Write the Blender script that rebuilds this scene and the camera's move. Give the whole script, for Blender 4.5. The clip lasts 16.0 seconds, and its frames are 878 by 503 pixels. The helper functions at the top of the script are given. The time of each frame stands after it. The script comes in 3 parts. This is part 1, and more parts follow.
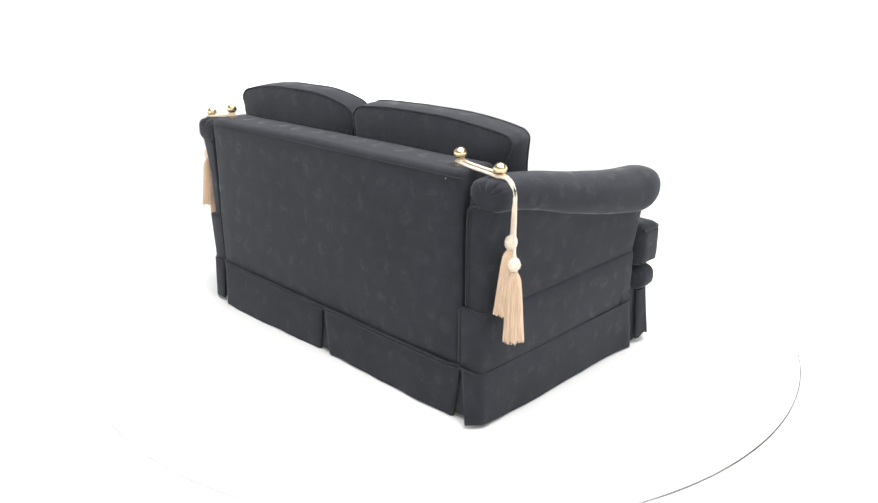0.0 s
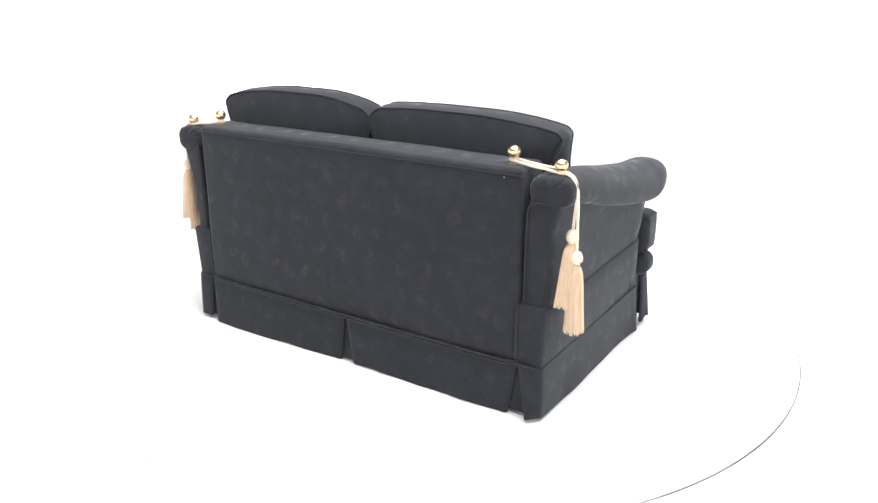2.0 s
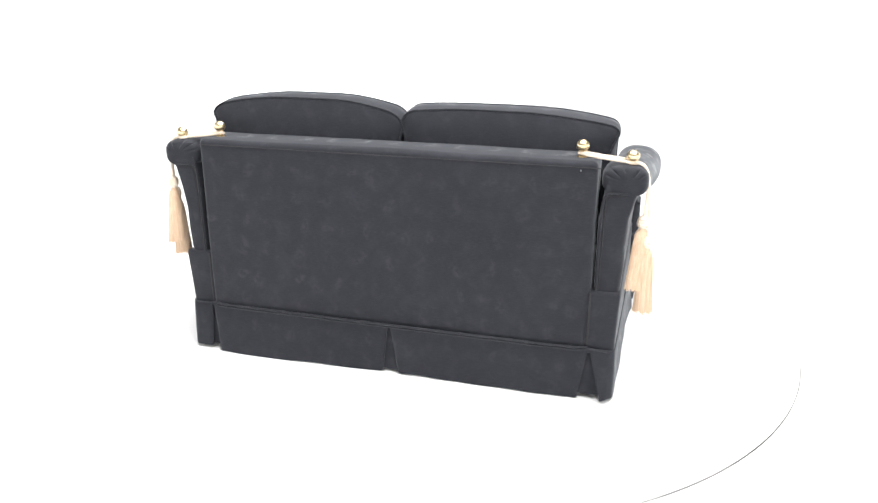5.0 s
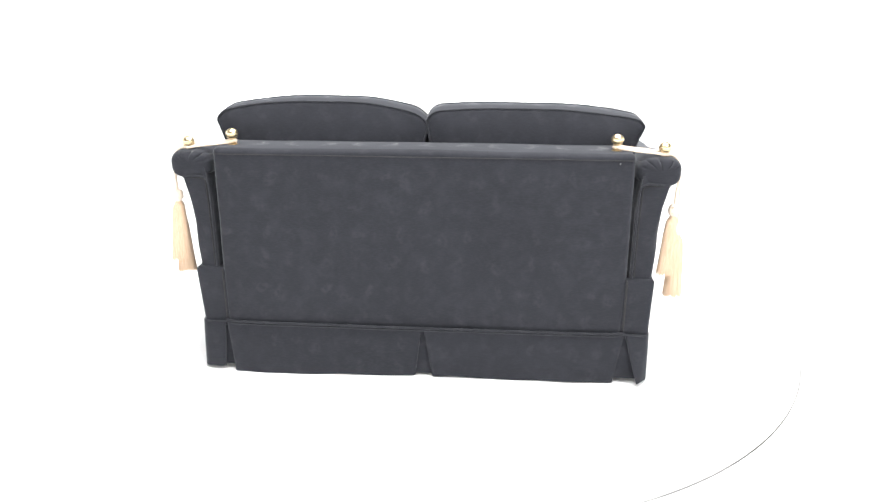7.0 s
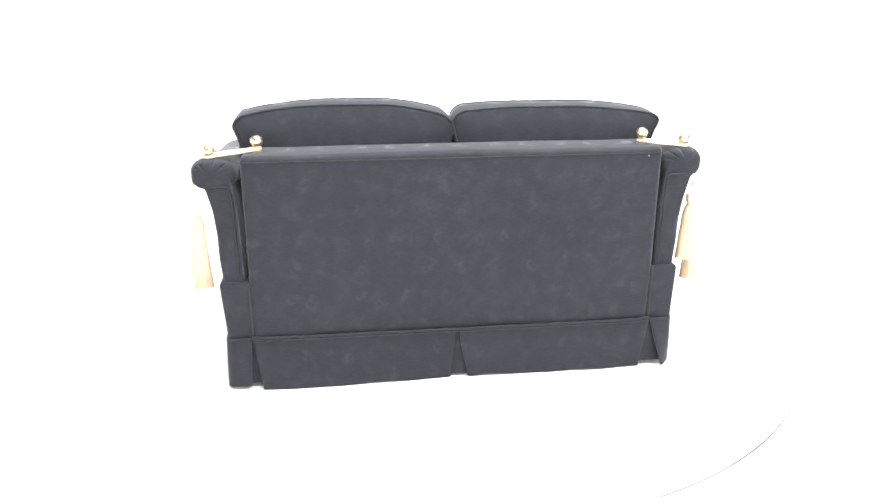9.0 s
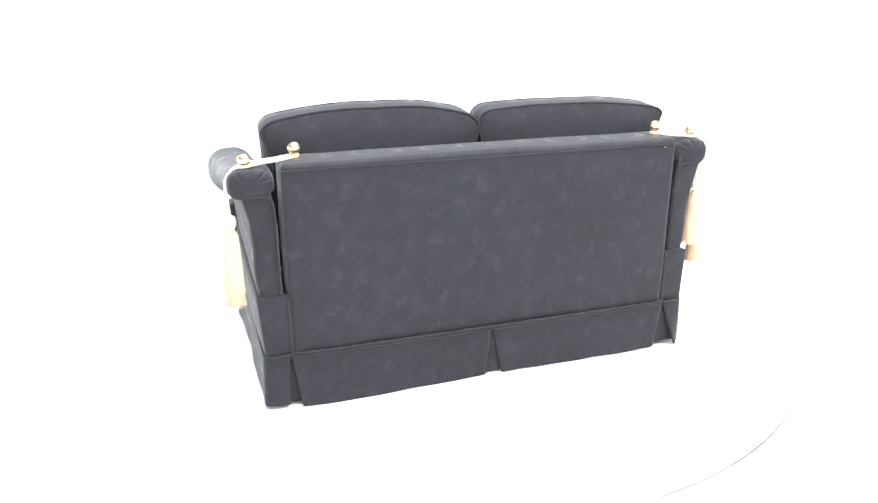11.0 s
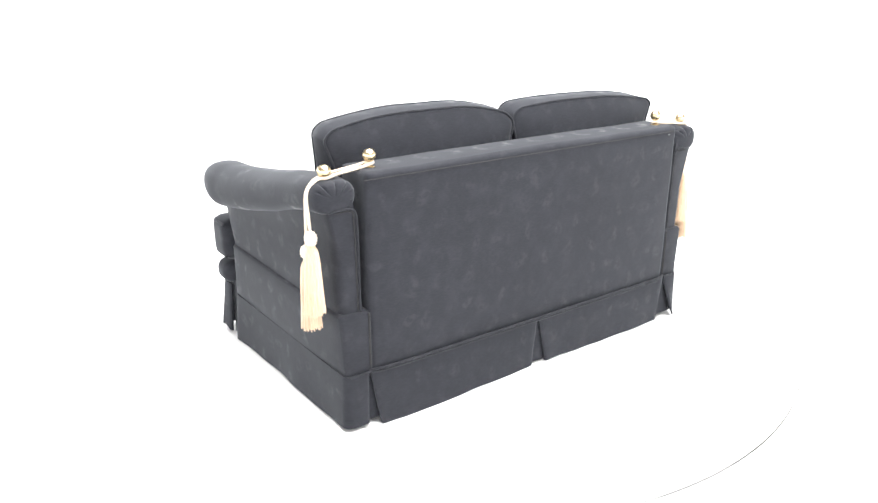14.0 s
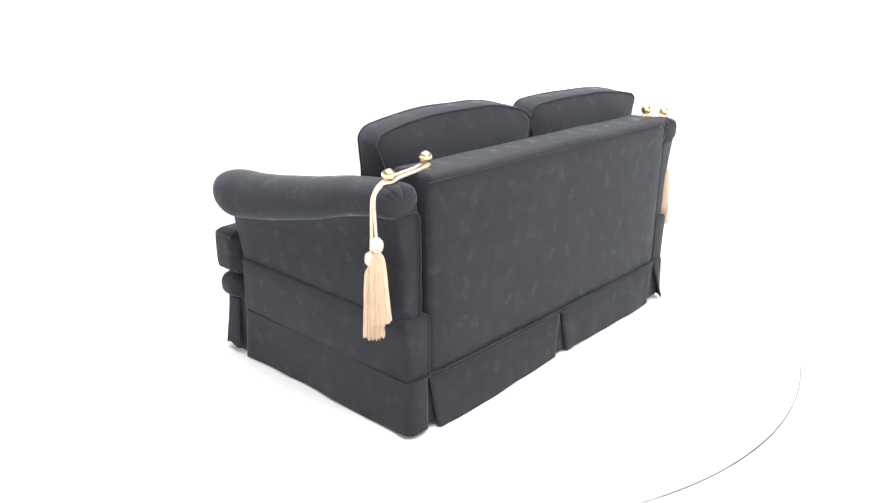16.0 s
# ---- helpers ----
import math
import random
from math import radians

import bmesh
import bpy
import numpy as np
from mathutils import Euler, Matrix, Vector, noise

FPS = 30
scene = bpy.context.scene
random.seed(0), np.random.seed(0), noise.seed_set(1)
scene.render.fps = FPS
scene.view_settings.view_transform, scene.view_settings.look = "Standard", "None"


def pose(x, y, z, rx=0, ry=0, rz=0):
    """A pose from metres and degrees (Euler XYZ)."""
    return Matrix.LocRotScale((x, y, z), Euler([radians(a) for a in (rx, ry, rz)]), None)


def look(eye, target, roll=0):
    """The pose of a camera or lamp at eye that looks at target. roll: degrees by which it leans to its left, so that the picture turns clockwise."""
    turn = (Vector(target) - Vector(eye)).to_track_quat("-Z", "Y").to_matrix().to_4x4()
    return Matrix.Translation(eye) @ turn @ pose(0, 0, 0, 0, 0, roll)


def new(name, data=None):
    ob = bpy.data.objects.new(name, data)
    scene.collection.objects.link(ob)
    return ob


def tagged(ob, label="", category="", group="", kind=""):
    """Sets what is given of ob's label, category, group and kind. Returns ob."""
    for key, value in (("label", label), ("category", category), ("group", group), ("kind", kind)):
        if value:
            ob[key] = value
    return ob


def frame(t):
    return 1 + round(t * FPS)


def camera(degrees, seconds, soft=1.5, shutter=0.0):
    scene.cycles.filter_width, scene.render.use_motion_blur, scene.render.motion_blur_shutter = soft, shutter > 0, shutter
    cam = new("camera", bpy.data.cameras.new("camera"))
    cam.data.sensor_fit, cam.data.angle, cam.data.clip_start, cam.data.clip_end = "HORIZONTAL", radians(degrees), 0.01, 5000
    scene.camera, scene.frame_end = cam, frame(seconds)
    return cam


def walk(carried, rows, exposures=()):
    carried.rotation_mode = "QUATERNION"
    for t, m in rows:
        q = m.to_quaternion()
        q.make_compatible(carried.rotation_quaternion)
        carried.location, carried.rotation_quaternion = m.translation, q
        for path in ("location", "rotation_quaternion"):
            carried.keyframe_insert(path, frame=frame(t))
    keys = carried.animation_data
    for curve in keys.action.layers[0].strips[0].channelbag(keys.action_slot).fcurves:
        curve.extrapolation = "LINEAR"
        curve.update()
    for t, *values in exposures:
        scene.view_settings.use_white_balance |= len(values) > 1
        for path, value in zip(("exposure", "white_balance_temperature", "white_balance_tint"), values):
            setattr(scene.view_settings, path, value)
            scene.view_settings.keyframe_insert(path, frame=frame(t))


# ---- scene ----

# ---------------------------------------------------------------- camera
# A fixed camera before a turntable; world origin = the turntable's axis, z = 0 its top.
EYE = Vector((0.0, -2.87, 1.2494))
AHEAD = Vector((-0.00745, 0.94391, -0.33011))
cam = camera(61.46, 16.0, soft=1.45)
EXPOSURES = [(0.0, -0.14), (2.0, 0.01), (3.0, 0.08), (4.0, 0.20), (6.5, 0.44), (7.5, 0.59), (8.5, 0.83), (9.5, 0.91), (12.5, 0.91), (14.0, 0.75), (15.0, 0.50), (16.0, 0.18)]
walk(cam, [(0.0, look(EYE, EYE + AHEAD * 3)), (16.0, look(EYE, EYE + AHEAD * 3))], EXPOSURES)

# The sofa's turn on the table, degrees every half second.
TURN = [-43.76, -40.92, -38.03, -35.19, -32.33, -29.52, -26.70, -23.91, -21.10, -18.29, -15.48, -12.68,
        -9.87, -7.06, -4.21, -1.37, 1.50, 4.36, 7.25, 10.14, 13.02, 15.91, 18.79, 21.68, 24.55, 27.37,
        30.22, 33.09, 35.98, 38.85, 41.66, 44.34, 46.95]
OFFSET = Vector((-0.0349, -0.6022, 0.0))      # sofa's back centre from the axis, in the table's space
TABLE_R = 1.368

# ---------------------------------------------------------------- light
world = bpy.data.worlds.new("studio_light")
scene.world = world
world.use_nodes = True
bg = world.node_tree.nodes["Background"]
bg.inputs["Color"].default_value = (0.97, 0.98, 1.0, 1)
bg.inputs["Strength"].default_value = 0.36


def softbox(name, eye, target, sx, sy, watts, colour):
    data = bpy.data.lights.new(name, "AREA")
    data.shape, data.size, data.size_y, data.energy, data.color = "RECTANGLE", sx, sy, watts, colour
    ob = new(name, data)
    ob.matrix_world = look(eye, target)
    return tagged(ob, "large white studio softbox above the turntable", "studio light")


softbox("overhead_softbox", (0.2, -0.4, 3.8), (0, -0.2, 0), 3.8, 3.0, 390, (1.0, 0.99, 0.97))
softbox("front_softbox", (1.9, -2.7, 3.7), (0, 0, 0.4), 1.8, 1.2, 95, (1.0, 0.99, 0.98))


# ---------------------------------------------------------------- materials
def material(name):
    m = bpy.data.materials.new(name)
    m.use_nodes = True
    nt = m.node_tree
    return m, nt, nt.nodes["Principled BSDF"]


def node(nt, kind, **values):
    n = nt.nodes.new(kind)
    for key, value in values.items():
        key = key.replace("_", " ")
        n.inputs[key].default_value = value
    return n


def math_node(nt, op, a, b=None, c=None):
    n = nt.nodes.new("ShaderNodeMath")
    n.operation = op
    for i, v in enumerate((a, b, c)):
        if v is None:
            continue
        if isinstance(v, (int, float)):
            n.inputs[i].default_value = v
        else:
            nt.links.new(v, n.inputs[i])
    return n.outputs[0]


def ramp(nt, fac, lo, hi):
    n = nt.nodes.new("ShaderNodeMapRange")
    n.interpolation_type = "SMOOTHSTEP"
    nt.links.new(fac, n.inputs[0])
    n.inputs[1].default_value, n.inputs[2].default_value = lo, hi
    return n.outputs[0]


def mix_colour(nt, fac, a, b):
    n = nt.nodes.new("ShaderNodeMix")
    n.data_type = "RGBA"
    if isinstance(fac, (int, float)):
        n.inputs[0].default_value = fac
    else:
        nt.links.new(fac, n.inputs[0])
    for i, v in ((6, a), (7, b)):
        if isinstance(v, tuple):
            n.inputs[i].default_value = v
        else:
            nt.links.new(v, n.inputs[i])
    return n.outputs[2]


def bump(nt, shader, height, strength, distance):
    n = node(nt, "ShaderNodeBump", Strength=strength, Distance=distance)
    nt.links.new(height, n.inputs["Height"])
    nt.links.new(n.outputs[0], shader.inputs["Normal"])


def scroll_motif(nt, tc):
    """Mask of a woven repeat, 22 by 20 cm in half-drop rows: two curled leaves, a rosette and two plain leaves."""
    sep = nt.nodes.new("ShaderNodeSeparateXYZ")
    wob = node(nt, "ShaderNodeTexNoise", Scale=16.0, Detail=2.0)
    nt.links.new(tc.outputs["Object"], wob.inputs["Vector"])
    shift = nt.nodes.new("ShaderNodeVectorMath")
    shift.operation = "MULTIPLY_ADD"
    nt.links.new(wob.outputs["Color"], shift.inputs[0])
    shift.inputs[1].default_value = (0.055, 0.055, 0.055)
    nt.links.new(tc.outputs["Object"], shift.inputs[2])
    nt.links.new(shift.outputs[0], sep.inputs[0])
    face = nt.nodes.new("ShaderNodeSeparateXYZ")
    nt.links.new(tc.outputs["Normal"], face.inputs[0])
    x, y, z = sep.outputs
    on_back = math_node(nt, "GREATER_THAN", math_node(nt, "ABSOLUTE", face.outputs[1]), 0.6)
    off_back = math_node(nt, "SUBTRACT", 1.0, on_back)
    on_top = math_node(nt, "GREATER_THAN", math_node(nt, "ABSOLUTE", face.outputs[2]), 0.6)
    on_side = math_node(nt, "MULTIPLY", off_back, math_node(nt, "SUBTRACT", 1.0, on_top))
    lie = math_node(nt, "MULTIPLY", off_back, on_top)
    u = math_node(nt, "MULTIPLY", math_node(nt, "MULTIPLY_ADD", on_side, math_node(nt, "SUBTRACT", y, x), x), 0.87)
    v = math_node(nt, "MULTIPLY", math_node(nt, "MULTIPLY_ADD", lie, math_node(nt, "SUBTRACT", y, z), z), 0.87)
    wide, high = 0.19, 0.17
    row = math_node(nt, "FLOOR", math_node(nt, "DIVIDE", v, high))
    half = math_node(nt, "FLOORED_MODULO", row, 2.0)
    u = math_node(nt, "FLOORED_MODULO", math_node(nt, "MULTIPLY_ADD", half, wide / 2, u), wide)
    v = math_node(nt, "FLOORED_MODULO", v, high)

    def spot(cu, cv, r, soft, ku=1.0, kv=1.0):
        a = math_node(nt, "MULTIPLY", math_node(nt, "SUBTRACT", u, cu), ku)
        b = math_node(nt, "MULTIPLY", math_node(nt, "SUBTRACT", v, cv), kv)
        d = math_node(nt, "SQRT", math_node(nt, "ADD", math_node(nt, "MULTIPLY", a, a), math_node(nt, "MULTIPLY", b, b)))
        return ramp(nt, d, r, r - soft)

    def less(a, b):
        return math_node(nt, "MULTIPLY", a, math_node(nt, "SUBTRACT", 1.0, b))

    curl = less(spot(0.045, 0.045, 0.034, 0.016), spot(0.064, 0.056, 0.034, 0.016))
    curl_back = less(spot(0.130, 0.050, 0.034, 0.016), spot(0.110, 0.062, 0.034, 0.016))
    rosette = less(spot(0.086, 0.112, 0.030, 0.020), spot(0.092, 0.117, 0.014, 0.014))
    leaf = spot(0.155, 0.128, 0.028, 0.014, 1.9, 1.0)
    blade = spot(0.034, 0.128, 0.026, 0.014, 1.0, 1.7)
    mask = curl
    for other in (curl_back, rosette, leaf, blade):
        mask = math_node(nt, "MAXIMUM", mask, other)
    bits = node(nt, "ShaderNodeTexNoise", Scale=62.0, Detail=3.0)
    nt.links.new(tc.outputs["Object"], bits.inputs["Vector"])
    fade = node(nt, "ShaderNodeTexNoise", Scale=9.0, Detail=1.0)
    nt.links.new(tc.outputs["Object"], fade.inputs["Vector"])
    patchy = math_node(nt, "MULTIPLY", ramp(nt, bits.outputs["Fac"], 0.30, 0.62), math_node(nt, "MULTIPLY_ADD", ramp(nt, fade.outputs["Fac"], 0.35, 0.65), 0.65, 0.35))
    return math_node(nt, "MULTIPLY", mask, patchy)


def damask(name, ground, motif, scale=1.0):
    """Dark tone-on-tone woven fabric: scrolling leaf motifs, satin on a matt ground."""
    m, nt, p = material(name)
    tc = nt.nodes.new("ShaderNodeTexCoord")
    leaf = scroll_motif(nt, tc)
    # soft smudges of the brushed nap
    smudge = node(nt, "ShaderNodeTexNoise", Scale=20.0 * scale, Detail=4.0, Roughness=0.6)
    nt.links.new(tc.outputs["Object"], smudge.inputs["Vector"])
    soft = ramp(nt, smudge.outputs["Fac"], 0.40, 0.72)
    # fine weave streaks and a broad unevenness of the nap
    weave = node(nt, "ShaderNodeTexNoise", Scale=330.0, Detail=2.0)
    mp = nt.nodes.new("ShaderNodeMapping")
    mp.inputs["Scale"].default_value = (0.22, 0.5, 1.0)
    nt.links.new(tc.outputs["Object"], mp.inputs["Vector"])
    nt.links.new(mp.outputs[0], weave.inputs["Vector"])
    nap = node(nt, "ShaderNodeTexNoise", Scale=3.2, Detail=3.0)
    nt.links.new(tc.outputs["Object"], nap.inputs["Vector"])
    base = mix_colour(nt, math_node(nt, "MULTIPLY_ADD", leaf, 0.25, math_node(nt, "MULTIPLY", soft, 0.30)), ground, motif)
    dark = tuple(c * 0.78 for c in ground[:3]) + (1,)
    base = mix_colour(nt, ramp(nt, nap.outputs["Fac"], 0.70, 0.30), base, mix_colour(nt, 0.4, base, dark))
    base = mix_colour(nt, math_node(nt, "MULTIPLY", ramp(nt, weave.outputs["Fac"], 0.4, 0.7), 0.22), base, motif)
    nt.links.new(base, p.inputs["Base Color"])
    nt.links.new(math_node(nt, "MULTIPLY_ADD", leaf, -0.24, 0.82), p.inputs["Roughness"])
    lw = node(nt, "ShaderNodeLayerWeight", Blend=0.5)
    graze = ramp(nt, lw.outputs["Facing"], 0.70, 0.88)
    gloss = math_node(nt, "MULTIPLY_ADD", math_node(nt, "MULTIPLY", leaf, math_node(nt, "MULTIPLY", graze, graze)), 1.0, 0.10)
    gloss = math_node(nt, "MULTIPLY_ADD", leaf, 0.01, gloss)
    nt.links.new(math_node(nt, "MULTIPLY_ADD", graze, 0.01, gloss), p.inputs["Specular IOR Level"])
    p.inputs["Sheen Weight"].default_value = 0.15
    p.inputs["Sheen Tint"].default_value = (0.90, 0.95, 1.0, 1)
    p.inputs["Sheen Roughness"].default_value = 0.42
    high = math_node(nt, "MULTIPLY_ADD", leaf, 0.03, math_node(nt, "MULTIPLY", weave.outputs["Fac"], 0.6))
    bump(nt, p, high, 0.22, 0.0012)
    return m


FABRIC = damask("charcoal_damask", (0.0168, 0.0175, 0.0217, 1), (0.0315, 0.0330, 0.0392, 1))
WELT = damask("charcoal_welt", (0.0185, 0.0192, 0.0230, 1), (0.030, 0.031, 0.036, 1), 3.0)


def lining():
    m, nt, p = material("black_lining")
    n = node(nt, "ShaderNodeTexNoise", Scale=60.0, Detail=3.0)
    nt.links.new(mix_colour(nt, n.outputs["Fac"], (0.010, 0.010, 0.011, 1), (0.022, 0.022, 0.024, 1)), p.inputs["Base Color"])
    p.inputs["Roughness"].default_value = 0.95
    return m


def brass():
    m, nt, p = material("polished_brass")
    n = node(nt, "ShaderNodeTexNoise", Scale=55.0, Detail=4.0)
    nt.links.new(mix_colour(nt, n.outputs["Fac"], (0.56, 0.44, 0.25, 1), (0.72, 0.60, 0.38, 1)), p.inputs["Base Color"])
    p.inputs["Metallic"].default_value = 1.0
    nt.links.new(math_node(nt, "MULTIPLY_ADD", n.outputs["Fac"], 0.14, 0.20), p.inputs["Roughness"])
    return m


def silk(name, a, b, stretch):
    m, nt, p = material(name)
    tc = nt.nodes.new("ShaderNodeTexCoord")
    mp = nt.nodes.new("ShaderNodeMapping")
    mp.inputs["Scale"].default_value = stretch
    nt.links.new(tc.outputs["Object"], mp.inputs["Vector"])
    n = node(nt, "ShaderNodeTexNoise", Scale=260.0, Detail=3.0)
    nt.links.new(mp.outputs[0], n.inputs["Vector"])
    wide = node(nt, "ShaderNodeTexNoise", Scale=24.0, Detail=2.0)
    nt.links.new(tc.outputs["Object"], wide.inputs["Vector"])
    c = mix_colour(nt, ramp(nt, n.outputs["Fac"], 0.35, 0.65), a, b)
    c = mix_colour(nt, math_node(nt, "MULTIPLY", ramp(nt, wide.outputs["Fac"], 0.45, 0.7), 0.5), c, a)
    nt.links.new(c, p.inputs["Base Color"])
    p.inputs["Roughness"].default_value = 0.48
    p.inputs["Sheen Weight"].default_value = 0.25
    bump(nt, p, n.outputs["Fac"], 0.5, 0.0015)
    return m


def white_paint(name, low, high, rough):
    m, nt, p = material(name)
    n = node(nt, "ShaderNodeTexNoise", Scale=1.3, Detail=5.0)
    fine = node(nt, "ShaderNodeTexNoise", Scale=90.0, Detail=3.0)
    tc = nt.nodes.new("ShaderNodeTexCoord")
    for x in (n, fine):
        nt.links.new(tc.outputs["Object"], x.inputs["Vector"])
    nt.links.new(mix_colour(nt, n.outputs["Fac"], (low, low, low, 1), (high, high, high, 1)), p.inputs["Base Color"])
    nt.links.new(math_node(nt, "MULTIPLY_ADD", fine.outputs["Fac"], 0.2, rough), p.inputs["Roughness"])
    bump(nt, p, fine.outputs["Fac"], 0.05, 0.001)
    return m


def rim_strip():
    """Edge strip painted dark as the gap's shade, paled where bright light drowns it."""
    m, nt, p = material("gap_shade_strip")
    tc = nt.nodes.new("ShaderNodeTexCoord")
    sep = nt.nodes.new("ShaderNodeSeparateXYZ")
    nt.links.new(tc.outputs["Object"], sep.inputs[0])
    n = node(nt, "ShaderNodeTexNoise", Scale=2.6, Detail=2.0)
    nt.links.new(tc.outputs["Object"], n.inputs["Vector"])
    # painted fade by X and Y: the line washes out except at the right
    side = ramp(nt, sep.outputs["X"], 0.1, 0.75)
    side = math_node(nt, "MULTIPLY", side, ramp(nt, sep.outputs["Y"], -0.36, -0.42))
    dark_arc = math_node(nt, "MULTIPLY", ramp(nt, sep.outputs["Y"], -0.36, -0.43), ramp(nt, sep.outputs["Y"], -0.82, -0.70))
    patchy = math_node(nt, "MULTIPLY", side, math_node(nt, "MULTIPLY_ADD", ramp(nt, n.outputs["Fac"], 0.35, 0.6), 0.42, 0.44))
    patchy = math_node(nt, "MAXIMUM", patchy, math_node(nt, "MULTIPLY", dark_arc, math_node(nt, "MULTIPLY", side, 1.0)))
    nt.links.new(mix_colour(nt, patchy, (0.56, 0.56, 0.56, 1), (0.02, 0.02, 0.02, 1)), p.inputs["Base Color"])
    p.inputs["Roughness"].default_value = 0.8
    return m


LINING, BRASS = lining(), brass()
CORD = silk("ivory_cord", (0.60, 0.49, 0.38, 1), (0.70, 0.61, 0.51, 1), (1, 1, 1))
FRINGE = silk("cream_fringe", (0.455, 0.322, 0.212, 1), (0.56, 0.415, 0.29, 1), (1, 1, 0.06))
LINT = silk("pale_lint", (0.10, 0.11, 0.11, 1), (0.17, 0.18, 0.18, 1), (1, 1, 1))
STUDIO = white_paint("white_studio_paint", 0.72, 0.77, 0.55)
DISC = white_paint("white_turntable_paint", 0.72, 0.77, 0.5)
RIM = rim_strip()
# The backdrop is no lamp; emission is added to keep it pure white.
BACKDROP = white_paint("glowing_backdrop", 0.80, 0.84, 0.6)
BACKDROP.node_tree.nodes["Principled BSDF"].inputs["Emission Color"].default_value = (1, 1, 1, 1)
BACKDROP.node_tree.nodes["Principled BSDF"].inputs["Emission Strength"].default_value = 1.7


# ---------------------------------------------------------------- mesh helpers
def obj(name, bm, mat, parent=None, label="", smooth=True, origin=None):
    if origin is not None:
        bmesh.ops.translate(bm, verts=bm.verts, vec=-Vector(origin))
    me = bpy.data.meshes.new(name)
    bmesh.ops.recalc_face_normals(bm, faces=bm.faces)
    if smooth:
        for f in bm.faces:
            f.smooth = True
        for e in bm.edges:
            if len(e.link_faces) == 2 and e.calc_face_angle(0.0) > radians(50):
                e.smooth = False
    bm.to_mesh(me)
    bm.free()
    me.materials.append(mat)
    ob = new(name, me)
    if parent is not None:
        ob.parent = parent
    if label:
        tagged(ob, label)
    return ob


BASES = {}


def thing(name, base, label, category, group=""):
    """An Empty at a thing's base, given in the sofa's space."""
    e = new(name)
    BASES[e.name] = Vector(base)
    e.empty_display_size = 0.1
    return tagged(e, label, category, group)


def part(name, bm, mat, parent, label="", smooth=True):
    """One mesh under a thing or a part; bm is in the sofa's space."""
    top = parent
    while top.parent:
        top = top.parent
    return obj(name, bm, mat, parent, label, smooth, BASES[top.name])


def loft(rings, cap=True, closed=True):
    """A skin over rings of equally many points."""
    bm = bmesh.new()
    vs = [[bm.verts.new(p) for p in ring] for ring in rings]
    n = len(vs[0])
    for a, b in zip(vs, vs[1:]):
        for i in range(n if closed else n - 1):
            j = (i + 1) % n
            bm.faces.new((a[i], a[j], b[j], b[i]))
    if cap:
        bm.faces.new(vs[0][::-1])
        bm.faces.new(vs[-1])
    return bm


def join(*bms):
    out = bmesh.new()
    for b in bms:
        me = bpy.data.meshes.new("tmp")
        b.to_mesh(me)
        b.free()
        out.from_mesh(me)
        bpy.data.meshes.remove(me)
    return out


def smooth_path(points, steps=8):
    """Catmull-Rom through the points."""
    pts = [Vector(p) for p in points]
    pts = [2 * pts[0] - pts[1]] + pts + [2 * pts[-1] - pts[-2]]
    out = []
    for a, b, c, d in zip(pts, pts[1:], pts[2:], pts[3:]):
        for k in range(steps):
            t = k / steps
            out.append(0.5 * (2 * b + (c - a) * t + (2 * a - 5 * b + 4 * c - d) * t * t + (3 * b - a - 3 * c + d) * t ** 3))
    out.append(pts[-2])
    return out


def frames_along(path):
    """Tangent and two cross directions along a path, without twist."""
    side = None
    for i, p in enumerate(path):
        t = (path[min(i + 1, len(path) - 1)] - path[max(i - 1, 0)]).normalized()
        if side is None:
            side = t.orthogonal().normalized()
        side = (side - t * side.dot(t)).normalized()
        yield p, side, t.cross(side)


def tube(path, r, n=8, cap=True):
    rings = []
    for p, a, b in frames_along(path):
        rings.append([p + (a * math.cos(2 * math.pi * k / n) + b * math.sin(2 * math.pi * k / n)) * r for k in range(n)])
    return loft(rings, cap)


def twisted(path, r, pitch=0.026, strands=3, n=6):
    """A laid cord: strands wound round the path."""
    length, cum = 0.0, [0.0]
    for a, b in zip(path, path[1:]):
        length += (b - a).length
        cum.append(length)
    steps = max(8, int(length / 0.0022))
    fine, j = [], 0
    for s in range(steps + 1):
        d = length * s / steps
        while j < len(cum) - 2 and cum[j + 1] < d:
            j += 1
        u = (d - cum[j]) / max(cum[j + 1] - cum[j], 1e-9)
        fine.append(path[j].lerp(path[j + 1], min(max(u, 0), 1)))
    fr = list(frames_along(fine))
    made = []
    for k in range(strands):
        line = []
        for s, (p, a, b) in enumerate(fr):
            w = 2 * math.pi * (k / strands + length * s / steps / pitch)
            line.append(p + (a * math.cos(w) + b * math.sin(w)) * r * 0.56)
        made.append(tube(line, r * 0.50, n))
    return join(*made)


